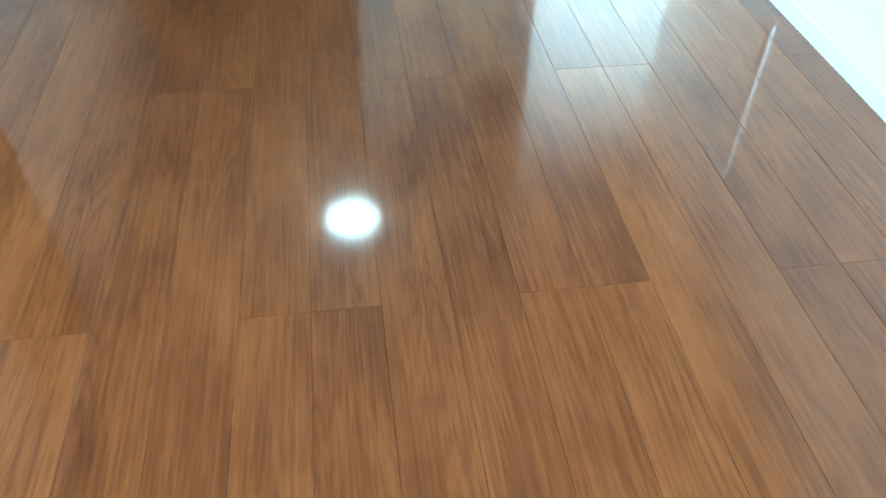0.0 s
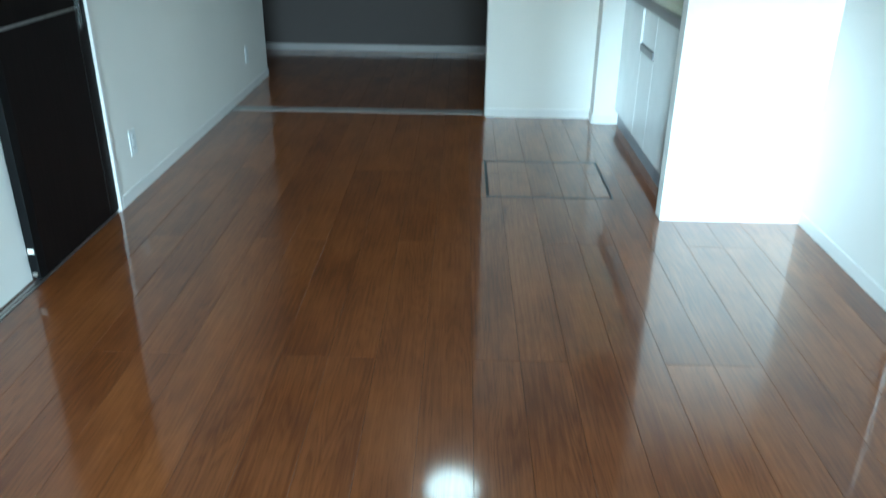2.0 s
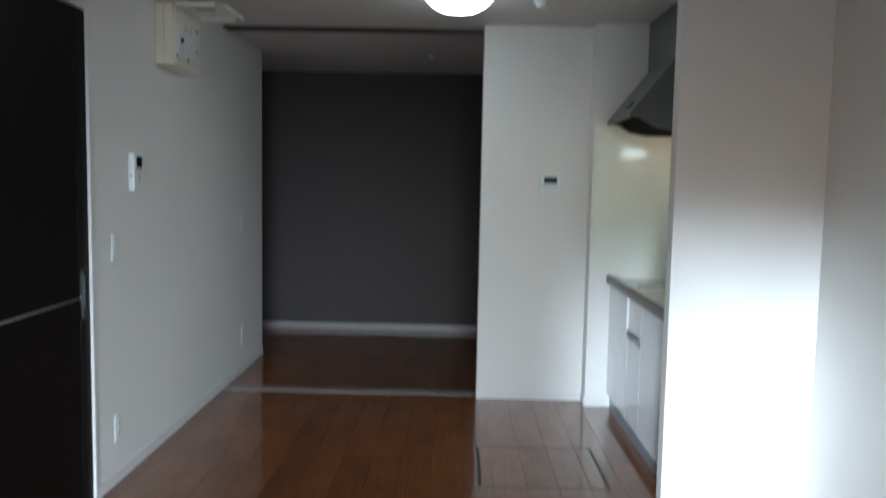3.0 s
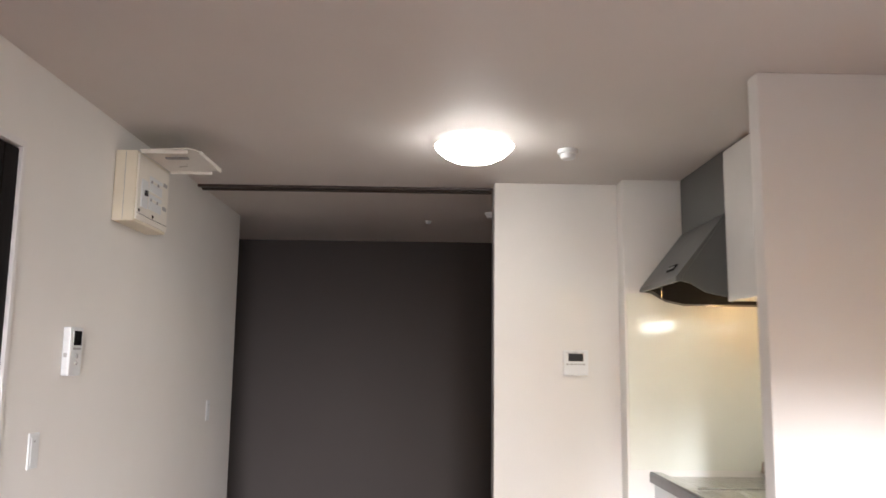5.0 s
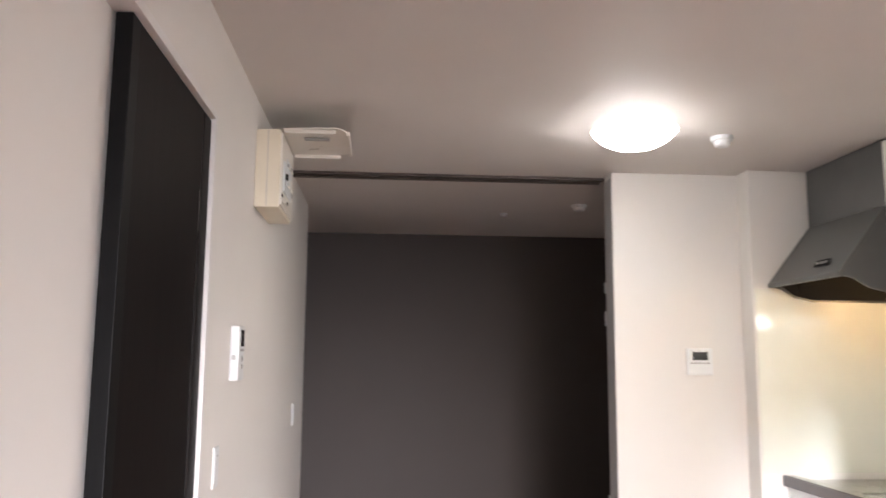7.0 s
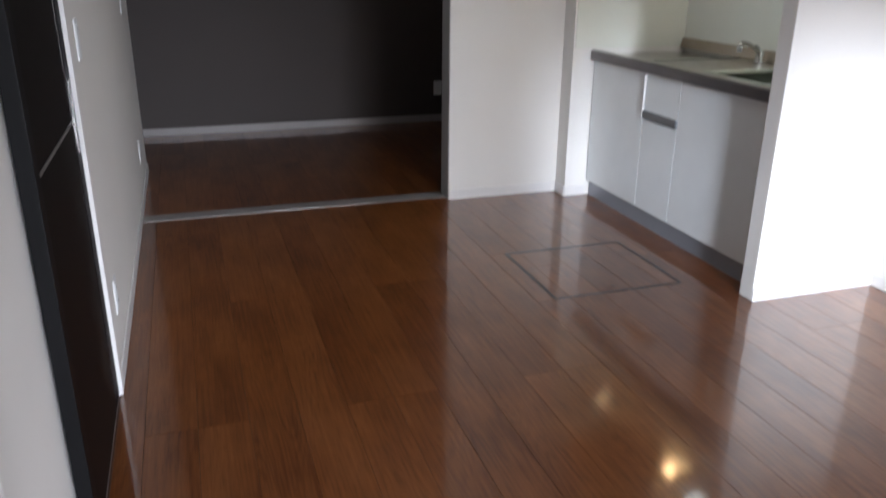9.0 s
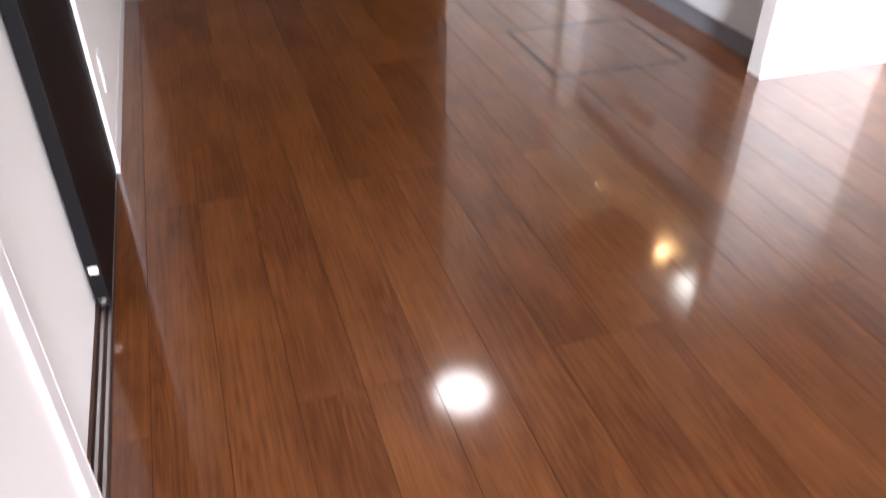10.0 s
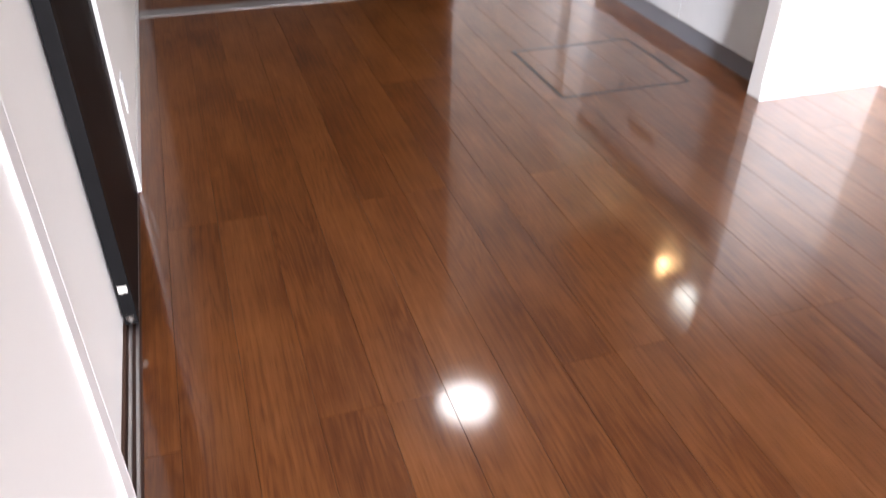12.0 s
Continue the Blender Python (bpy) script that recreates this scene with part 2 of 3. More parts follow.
def part(name, bm, material, parent, label="", smooth=False):
    ob = new(name, to_mesh(name, bm, material, smooth))
    ob.parent = parent
    if label:
        tagged(ob, label)
    return ob


def thing(name, label, category, at=(0, 0, 0), group=""):
    ob = new(name)
    ob.location = at
    return tagged(ob, label, category, group)


def structure(name, bm, material, label, category="wall"):
    return tagged(new(name, to_mesh(name, bm, material)), label, category, kind="structure")


# ---- the plan ----
H = 2.40            # ceiling
XR = 3.076          # living room's right wall
XK = 3.105          # kitchen's back wall
YW0, YW1 = 2.924, 3.004   # wing wall between room and kitchen
XW = 2.450          # free end of the wing wall
YP, YP1 = 4.668, 4.80     # partition towards the back room
XP = 1.698          # its free end
XE, YE = 2.385, 4.545     # kitchen end wall, a little proud of the partition
YL = 5.815          # end of the left wall
YB = 6.94          # accent wall
XBL, XBR = -1.80, 2.56    # back room's sides
YS = -3.50          # window wall
DO0, DO1, DOH = 1.492, 2.896, 2.095   # door recess in the left wall
LEAF0 = 2.180       # closed leaf's near edge
OUT = 0.14

# ---- walls and ceiling ----
structure("wall_left", boxes(
    (-0.13, 0.005, YS, DO0, 0, DOH), (-0.13, 0, YS, DO0, DOH, H), (-0.13, 0, DO1, YL, 0, H), (-0.13, 0, DO0, DO1, DOH, H),
    (-0.13, -0.046, DO0, DO1, 0, DOH)), WALLPAPER, "white papered wall with a recess for a sliding door")
structure("wall_right", boxes((XR, XR + OUT, YS, YW1, 0, H)), WALLPAPER, "white papered living room wall lit by daylight")
structure("wall_wing", boxes((XW, XR, YW0, YW1, 0, H), bevel=0.004), WALLPAPER, "short white wall screening the kitchen")
structure("wall_kitchen", boxes((XK, XK + OUT, YW1, YP1, 0, H)), WALLPAPER, "white wall behind the kitchen counter")
structure("wall_kitchen_end", boxes((XE, XK, YE, YP1, 0, H), bevel=0.003), WALLPAPER, "white wall closing the kitchen's far end")
structure("wall_partition", boxes((XP, XE, YP, YP1, 0, H), bevel=0.004), WALLPAPER, "white partition beside the opening to the dark room")
structure("wall_back", boxes((XBL, XBR, YB, YB + OUT, 0, H)), ACCENT, "charcoal accent wall of the back room")
structure("wall_back_right", boxes((XBR, XBR + OUT, YP1, YB + OUT, 0, H), (XBR + OUT, XK + OUT, YP1, YP1 + 0.02, 0, H)), WALLPAPER, "white side wall of the back room")
structure("wall_back_left", boxes((XBL - OUT, XBL, YL - 0.14, YB + OUT, 0, H), (XBL, -0.13, YL - 0.14, YL, 0, H)), WALLPAPER, "white side wall of the back room")
structure("ceiling", boxes((XBL - OUT, XK + OUT, YS - OUT, YB + OUT, H, H + 0.15)), CEILING, "white papered ceiling", "ceiling")
structure("wall_window", boxes(
    (-0.13, 0.75, YS - OUT, YS, 0, H), (2.52, XR + OUT, YS - OUT, YS, 0, H), (0.75, 2.52, YS - OUT, YS, 2.02, H)), WALLPAPER, "white wall around the balcony window")

# balcony window behind the walk
win = tagged(new("window_1"), "aluminium sliding balcony window letting in daylight", "window", kind="structure")
for x0, x1, y in ((0.75, 1.66, YS - 0.06), (1.61, 2.52, YS - 0.10)):
    part("window_frame", boxes((x0, x0 + 0.05, y, y + 0.035, 0.03, 2.0), (x1 - 0.05, x1, y, y + 0.035, 0.03, 2.0),
                               (x0 + 0.05, x1 - 0.05, y, y + 0.035, 0.03, 0.10), (x0 + 0.05, x1 - 0.05, y, y + 0.035, 1.94, 2.0)), ALU, win)
part("window_sill", boxes((0.75, 2.52, YS - OUT, YS, 0.0, 0.03)), ALU, win)

# ground outside
structure("ground", boxes((-60, 60, -80, YS - OUT, -3.2, -3.0)), CONCRETE, "grey ground outside", "ground")
structure("balcony_floor", boxes((-0.4, 3.5, YS - OUT - 1.2, YS - OUT, -0.25, -0.06)), CONCRETE, "grey balcony floor", "balcony")

# ---- baseboards and trim ----
BH, BT = 0.058, 0.007
for nm, row in (("baseboard_near", (0.005, 0.0125, YS, DO0 - 0.055, 0, BH)), ("baseboard_left", (0, BT, DO1 + 0.03, YL, 0, BH)),
                ("baseboard_right", (XR - BT, XR, YS, YW0 - BT, 0, BH)), ("baseboard_wing", (XW, XR, YW0 - BT, YW0, 0, BH)),
                ("baseboard_partition", (XP, XE - BT, YP - BT, YP, 0, BH)), ("baseboard_end", (XE, 2.51, YE - BT, YE, 0, BH)),
                ("baseboard_step", (XE - BT, XE, YE, YP, 0, BH)),
                ("baseboard_side", (XBR - BT, XBR, YP1, YB - BT, 0, BH))):
    structure(nm, boxes(row, bevel=0.002), WHITE_TRIM, "white baseboard along the floor", "baseboard")
# coloured darker than the other baseboards, for the weak light back here
structure("baseboard_back", boxes((XBL, XBR, YB - 0.009, YB, 0, 0.058), bevel=0.002), SHADED_TRIM, "pale baseboard under the charcoal wall, darkened in colour for the dim room", "baseboard")
structure("trim_door_far", boxes((-0.0455, 0.008, DO1 - 0.001, DO1 + 0.024, 0, DOH + 0.018), bevel=0.003), WHITE_TRIM, "white door casing", "trim")
structure("trim_door_near", boxes((0.004, 0.0150, DO0 - 0.054, DO0 - 0.001, 0, DOH + 0.018), (-0.0455, 0.0150, DO0 - 0.001, DO0 + 0.006, 0, DOH - 0.008), bevel=0.003), WHITE_TRIM, "white door casing", "trim")
structure("trim_door_top", boxes((-0.0455, 0.010, DO0 + 0.0065, DO1 - 0.005, DOH - 0.006, DOH + 0.018), bevel=0.002), WHITE_TRIM, "white door head casing", "trim")
structure("trim_partition", boxes((XP - 0.004, XP - 0.0005, YP + 0.004, YP1, 0, H - 0.03), bevel=0.002), GREY_PLASTIC, "grey end strip of the partition", "trim")

# overhead sliding panel track across the opening
structure("ceiling_track", boxes((0.0, XP, 4.800, 4.825, H - 0.016, H - 0.002), (0.0, XP, 4.885, 4.91, H - 0.016, H - 0.002),
                                 (0.0, XP, 4.825, 4.885, H - 0.008, H - 0.002)), BRACKET, "dark brown sliding panel track on the ceiling", "track")
structure("floor_rail", boxes((0.008, XP - 0.002, 4.722, 4.830, -0.010, 0.003), bevel=0.0015), FLOOR_RAIL, "flat greyish floor rail between the rooms", "threshold")

# ---- sliding door ----
door = tagged(new("door_1"), "closed espresso-brown sliding door with a thin metal line", "door", kind="structure")
DX0, DX1 = -0.038, -0.004
part("stile", boxes((DX0, DX1, LEAF0, LEAF0 + 0.052, 0.012, 2.085), bevel=0.002), DOOR_EDGE, door, "blackish edge stile")
part("stile", boxes((DX0, DX1, 2.812, DO1 - 0.0015, 0.012, 2.085), bevel=0.002), DOOR_SKIN, door)
part("panel", boxes((DX0, DX1 - 0.001, LEAF0 + 0.053, 2.806, 0.012, 0.898), bevel=0.001), DOOR_SKIN, door)
part("panel", boxes((DX0, DX1 - 0.001, LEAF0 + 0.053, 2.806, 0.910, 2.085), bevel=0.001), DOOR_SKIN, door)
part("groove", boxes((DX1 - 0.0009, DX1 - 0.0004, 2.790, 2.802, 1.05, 1.86)), BLACK, door, "dark vertical groove")
part("inlay", boxes((DX0 + 0.01, DX1, LEAF0 + 0.053, 2.860, 0.8995, 0.9085)), ALU, door, "thin silver inlay strip")
pull = part("handle", boxes((DX1, DX1 + 0.003, 2.828, 2.856, 0.815, 0.827), (DX1, DX1 + 0.003, 2.828, 2.856, 1.003, 1.015),
                            (DX1, DX1 + 0.003, 2.828, 2.836, 0.827, 1.003), (DX1, DX1 + 0.003, 2.848, 2.856, 0.827, 1.003)), CHROME, door, "silver recessed pull")
part("recess", boxes((DX1 - 0.0005, DX1 + 0.0008, 2.8365, 2.8475, 0.8275, 1.0025)), BLACK, pull)
part("label_tag", boxes((DX0 + 0.006, DX1 - 0.006, LEAF0 - 0.0015, LEAF0 - 0.0002, 0.116, 0.136)), IVORY_CLEAR, door, "small white sticker")
piece = part("roller", lathe([(0.0, -0.004), (0.010, -0.004), (0.011, 0.0), (0.010, 0.004), (0.0, 0.004)], 16), CHROME, door, "small bottom guide roller")
piece.matrix_local = pose(-0.021, LEAF0 - 0.003, 0.035, 90, 0, 0)
track = tagged(new("door_track"), "brown floor track with pale metal rails", "track", kind="structure")
part("bed", boxes((-0.0455, 0.0, DO0 + 0.005, DO1 - 0.005, -0.012, -0.002)), SEAL, track)
for x in (-0.042, -0.027, -0.010):
    part("rail", boxes((x - 0.004, x + 0.004, DO0 + 0.006, DO1 - 0.006, -0.002, 0.004), bevel=0.0012), ALU if x > -0.035 else SEAL, track)


# ---- wall fittings ----
def wall_plate(name, label, category, y, z, kind, group=""):
    """A plate on the left wall: a rocker switch or a twin socket."""
    ob = thing(name, label, category, (0.0 if y > DO1 else 0.005, y, z), group)
    part("plate", boxes((0.0, 0.005, -0.035, 0.035, -0.06, 0.06), bevel=0.002), PLASTIC, ob)
    if kind == "switch":
        part("rocker", boxes((0.005, 0.007, -0.022, 0.022, -0.046, 0.046), bevel=0.0015), PLASTIC, ob)
        part("indicator", boxes((0.0068, 0.0076, -0.004, 0.004, 0.028, 0.036)), GREY_PLASTIC, ob)
    else:
        for dz in (-0.024, 0.024):
            so = part("socket", boxes((0.005, 0.0068, -0.014, 0.014, dz - 0.019, dz + 0.019), bevel=0.001), PLASTIC, ob)
            for dy in (-0.0065, 0.0065):
                part("slot", boxes((0.0062, 0.0072, dy - 0.0012, dy + 0.0012, dz - 0.005, dz + 0.006)), BLACK, so)
    return ob


wall_plate("light_switch", "white rocker switch plate beside the sliding door", "switch", 3.135, 1.092, "switch", "light switches")
wall_plate("light_switch", "white rocker switch plate near the back room", "switch", 5.24, 1.092, "switch", "light switches")
wall_plate("wall_socket", "white twin wall socket low beside the sliding door", "socket", 3.135, 0.255, "socket", "wall sockets")
wall_plate("wall_socket", "white twin wall socket low near the back room", "socket", 5.23, 0.27, "socket", "wall sockets")
wall_plate("wall_socket", "white twin wall socket on the near wall", "socket", 1.130, 0.205, "socket", "wall sockets")

# plates on the accent wall
for nm, z, hh, lab in (("light_switch", 1.735, 0.06, "white switch plate high on the charcoal wall"), ("wall_socket", 1.985, 0.045, "small white socket high on the charcoal wall"),
                       ("wall_socket", 0.285, 0.06, "white wall socket low on the charcoal wall")):
    ob = thing(nm, lab, "switch" if nm == "light_switch" else "socket", (2.345, YB, z))
    part("plate", boxes((-0.035, 0.035, -0.008, 0.0, -hh, hh), bevel=0.003), PLASTIC, ob)
    part("insert", boxes((-0.02, 0.02, -0.011, -0.008, -hh * 0.7, hh * 0.7), bevel=0.001), PLASTIC, ob)

# intercom on the left wall
ic = thing("intercom", "white wall control unit with a tall black display", "intercom", (0.0, 3.344, 1.430))
part("body", boxes((0.0, 0.030, -0.052, 0.052, -0.09, 0.09), bevel=0.007), PLASTIC, ic)
part("display", boxes((0.0295, 0.0312, -0.028, 0.036, 0.022, 0.076), bevel=0.0006), BLACK, ic, "black display")
part("label_bar", boxes((0.0296, 0.0309, -0.028, 0.036, 0.006, 0.014)), GREY_PLASTIC, ic)
piece = part("button", lathe([(0.0, 0.003), (0.009, 0.003), (0.011, 0.0), (0.0, 0.0)], 20), GREY_PLASTIC, ic)
piece.matrix_local = pose(0.0300, 0.004, -0.018, 0, 90, 0)
piece = part("button", lathe([(0.0, 0.003), (0.006, 0.003), (0.008, 0.0), (0.0, 0.0)], 20), GREY_PLASTIC, ic)
piece.matrix_local = pose(0.0300, 0.004, -0.044, 0, 90, 0)
part("side_clip", boxes((0.008, 0.020, -0.0545, -0.0515, -0.022, -0.006), bevel=0.001), GREY_PLASTIC, ic)

# slim white vertical strip on the right wall, up to 0.72 m
cc = thing("wall_strip", "slim white vertical strip on the wall", "cable cover", (XR, 2.015, 0.0))
part("strip_body", prism([(-0.0005, -0.007), (-0.006, -0.007), (-0.009, -0.004), (-0.009, 0.004), (-0.006, 0.007), (-0.0005, 0.007)], BH + 0.001, 0.72, "z"), PLASTIC, cc)

# water heater control on the partition
rc = thing("water_heater_remote", "white water heater control panel with a dark display", "control panel", (2.14, YP, 1.405))
part("body", boxes((-0.068, 0.068, -0.018, 0.0, -0.068, 0.068), bevel=0.005), PLASTIC, rc)
part("display", boxes((-0.041, 0.041, -0.0198, -0.0182, 0.008, 0.050), bevel=0.0007), BLACK, rc, "black display")
for i in range(5):
    part("button", boxes((-0.052 + 0.022 * i, -0.038 + 0.022 * i, -0.021, -0.018, -0.012, -0.003), bevel=0.001), GREY_PLASTIC, rc)
part("flap", boxes((-0.058, 0.058, -0.0215, -0.018, -0.060, -0.022), bevel=0.0015), PLASTIC, rc)
for x in (-0.05, -0.01, 0.03):
    part("lettering", boxes((x, x + 0.014, -0.0188, -0.0179, 0.053, 0.057)), GREY_PLASTIC, rc)

# breaker box with its lid lifted
bb = thing("breaker_box", "ivory electrical breaker box with its lid swung open", "breaker box", (0.0, 3.84, 2.135))
part("body", boxes((0.0, 0.092, -0.20, 0.20, -0.155, 0.150), bevel=0.006), IVORY, bb, "ivory plastic box")
part("face", boxes((0.092, 0.100, -0.188, 0.188, -0.143, 0.138), bevel=0.002), IVORY_CLEAR, bb)
part("main_breaker", boxes((0.100, 0.107, -0.155, -0.085, -0.085, 0.035), bevel=0.002), PLASTIC, bb, "main breaker block")
part("toggle", boxes((0.107, 0.117, -0.130, -0.108, -0.034, -0.010), bevel=0.002), BLACK, bb)
for i in range(6):
    for z in (-0.045, 0.035):
        br = part("breaker", boxes((0.100, 0.105, -0.060 + i * 0.026, -0.037 + i * 0.026, z - 0.034, z + 0.034), bevel=0.002), PLASTIC, bb)
        part("toggle", boxes((0.105, 0.110, -0.054 + i * 0.026, -0.043 + i * 0.026, z + 0.002, z + 0.014), bevel=0.001), GREY_PLASTIC if i % 3 == 0 else IVORY_CLEAR, br)
part("label_card", boxes((0.1002, 0.1012, 0.105, 0.172, -0.062, 0.085)), IVORY_CLEAR, bb, "pale circuit card")
part("ledge", boxes((0.100, 0.104, -0.184, 0.184, -0.128, -0.120), bevel=0.001), IVORY_CLEAR, bb)
# no slit is cut: a thin black strip stands for its shade
part("shadow_gap", boxes((0.1001, 0.1008, -0.184, 0.184, -0.1195, -0.1165)), BLACK, bb, "black strip for the shaded slit under the breakers")
for y in (-0.165, 0.0):
    piece = part("screw", lathe([(0.0, 0.004), (0.006, 0.004), (0.008, 0.0), (0.0, 0.0)], 14), BLACK, bb)
    piece.matrix_local = pose(0.100, y, -0.104, 0, 90, 0)
for z in (-0.052, 0.058):
    part("circuit_label", boxes((0.1013, 0.1018, 0.112, 0.165, z, z + 0.018)), GREY_PLASTIC, bb)
part("seam", boxes((0.045, 0.047, -0.2006, -0.1995, -0.150, 0.145)), GREY_PLASTIC, bb)
lid_profile = [(0.100, -0.196), (0.30, -0.196), (0.325, -0.186), (0.340, -0.16), (0.348, 0.0), (0.340, 0.16), (0.325, 0.186), (0.30, 0.196), (0.100, 0.196)]
lid = prism(lid_profile, 0.150, 0.1545, "z")
for v in lid.verts:
    v.co.z += 0.018 * math.sin(max(0.0, (v.co.x - 0.1) / 0.25) * 2.2) - 0.012 * max(0.0, (v.co.x - 0.1) / 0.25)
lid_ob = part("lid", lid, IVORY_CLEAR, bb, "pale plastic lid standing open")
part("lip", prism([(0.340, 0.140), (0.352, 0.140), (0.352, 0.158), (0.340, 0.158)], -0.16, 0.16, "y", 0.002), IVORY_CLEAR, lid_ob)
part("mark", boxes((0.17, 0.27, -0.085, -0.060, 0.1445, 0.1500)), GREY_PLASTIC, lid_ob)
for y in (-0.193, 0.190):
    part("lip", boxes((0.104, 0.300, y, y + 0.003, 0.138, 0.152), bevel=0.001), IVORY_CLEAR, lid_ob)

# ---- ceiling fittings ----
lamp = thing("ceiling_lamp", "round white ceiling lamp, switched on", "lamp", (1.535, 3.80, H))
part("base", lathe([(0.0, 0.0), (0.140, 0.0), (0.144, -0.004), (0.144, -0.012), (0.0, -0.012)]), PLASTIC, lamp, smooth=True)
part("rim", lathe([(0.145, -0.010), (0.158, -0.014), (0.170, -0.022), (0.1790, -0.0315), (0.150, -0.0315)], 48), RIM_GLOW, lamp, "dimmer upper rim of the diffuser", smooth=True)
part("shade", lathe([(0.150, -0.032), (0.176, -0.032), (0.1785, -0.0345), (0.164, -0.053), (0.140, -0.075), (0.10, -0.096), (0.05, -0.106), (0.0, -0.109)], 48), LAMP_GLOW, lamp, "glowing white diffuser dome", smooth=True)


def ceiling_sensor(name, label, x, y, r, h):
    ob = thing(name, label, "detector", (x, y, H))
    part("base", lathe([(0.0, 0.0), (r, 0.0), (r, -h * 0.35), (r * 0.93, -h * 0.45), (0.0, -h * 0.45)], 28), PLASTIC, ob, smooth=False)
    part("head", lathe([(r * 0.75, -h * 0.45), (r * 0.72, -h * 0.85), (r * 0.55, -h), (0.0, -h)], 28), PLASTIC, ob, smooth=False)
    return ob


ceiling_sensor("heat_detector", "white round heat detector on the ceiling", 1.985, 3.955, 0.048, 0.046)
ceiling_sensor("ceiling_hook_cap", "small white ceiling cap in the back room", 1.32, 5.93, 0.026, 0.022)
ceiling_sensor("smoke_detector", "white round smoke detector in the back room", 1.757, 5.58, 0.05, 0.04)

# ---- kitchen ----
# glossy wall panels
structure("panel_end", boxes((XE + 0.012, XK - 0.005, YE - 0.0045, YE - 0.0005, 0.86, 1.777), bevel=0.001), PANEL, "glossy cream kitchen wall panel", "wall panel")
structure("panel_back", boxes((XK - 0.0045, XK - 0.0005, YW1 + 0.002, YE - 0.005, 0.86, 2.08), bevel=0.001), PANEL, "glossy cream kitchen wall panel", "wall panel")

XF = 2.520   # cabinet fronts
Y0, YD0, YD1, Y1 = YW1 + 0.004, 3.680, 3.985, YE - 0.008


def base_unit(label, y0, y1, fronts):
    """A kitchen base unit: carcass, kick plate and fronts given as (name, z0, z1)."""
    ob = thing("base_cabinet", label, "cabinet", (0, 0, 0), "kitchen base cabinets")
    part("carcass", boxes((XF + 0.021, XK - 0.006, y0 + 0.001, y1 - 0.001, 0.093, 0.798)), CAB_WHITE, ob)
    part("kick_plate", boxes((XF + 0.022, XF + 0.036, y0, y1, 0.0, 0.092)), KICK, ob, "grey metal kick plate")
    for nm, z0, z1 in fronts:
        fr = part(nm, boxes((XF, XF + 0.019, y0 + 0.002, y1 - 0.002, z0, z1), bevel=0.0015), CAB_WHITE, ob)
        if nm == "drawer_front":
            hd = part("handle", boxes((XF - 0.010, XF - 0.0005, y0 + 0.004, y1 - 0.004, z0 + 0.002, z0 + 0.042), bevel=0.003), PULL, fr, "grey metal strip handle")
            # white strip added as the highlight down the drawer's far edge
            part("edge_highlight", boxes((XF - 0.012, XF - 0.0005, y1 - 0.0038, y1 - 0.0005, z0, z1 - 0.01), bevel=0.001), WHITE_TRIM, fr)
    return ob


base_unit("pale base cabinet with a plain door under the stove bay", YD1, Y1, [("door", 0.094, 0.795)])
base_unit("pale narrow base cabinet with a drawer above a door", YD0, YD1, [("door", 0.094, 0.562), ("drawer_front", 0.567, 0.795)])
base_unit("pale base cabinet with a plain door under the sink", Y0, YD0, [("door", 0.094, 0.795)])

# worktop with a sink cut-out
wt = thing("worktop", "brushed stainless kitchen worktop with a dark front edge", "worktop")
SX0, SX1, SY0, SY1 = 2.575, 2.97, 3.06, 3.52
YT = 3.99    # from here on the top steps down for a stove
part("top", boxes((XF - 0.004, SX0, Y0, YT, 0.838, 0.850), (SX1, XK - 0.006, Y0, YT, 0.838, 0.850),
                  (SX0, SX1, Y0, SY0, 0.838, 0.850), (SX0, SX1, SY1, YT, 0.838, 0.850)), STEEL, wt)
part("stove_bay", boxes((XF + 0.040, XK - 0.006, YT, Y1, 0.815, 0.828)), STEEL, wt, "sunken flat bay for a stove")
part("bay_lip", boxes((XF - 0.004, XF + 0.0395, YT, Y1, 0.815, 0.850), bevel=0.003), STEEL, wt)
part("ridge", boxes((XF + 0.0405, XK - 0.03, YT - 0.006, YT + 0.004, 0.8285, 0.858), bevel=0.002), CHROME, wt)
part("front_edge", prism([(XF - 0.024, 0.800), (XF - 0.005, 0.800), (XF - 0.005, 0.8495), (XF - 0.016, 0.8525), (XF - 0.024, 0.846)], Y0, Y1, "y"), WORK_EDGE, wt, "dark folded front edge")
part("upstand", prism([(XK - 0.030, 0.8505), (XK - 0.0055, 0.8505), (XK - 0.0055, 0.908), (XK - 0.020, 0.908)], Y0, Y1, "y", 0.002), UPSTAND, wt, "brownish raised back edge")
sink = thing("sink", "stainless kitchen sink set in the worktop", "sink")
part("basin", boxes((SX0 + 0.004, SX0 + 0.012, SY0 + 0.004, SY1 - 0.004, 0.68, 0.846), (SX1 - 0.012, SX1 - 0.004, SY0 + 0.004, SY1 - 0.004, 0.68, 0.846),
                    (SX0 + 0.012, SX1 - 0.012, SY0 + 0.004, SY0 + 0.012, 0.68, 0.846), (SX0 + 0.012, SX1 - 0.012, SY1 - 0.012, SY1 - 0.004, 0.68, 0.846),
                    (SX0 + 0.004, SX1 - 0.004, SY0 + 0.004, SY1 - 0.004, 0.672, 0.68)), SINK_SHADED, sink, "dull basin with its shade put into the steel colour")
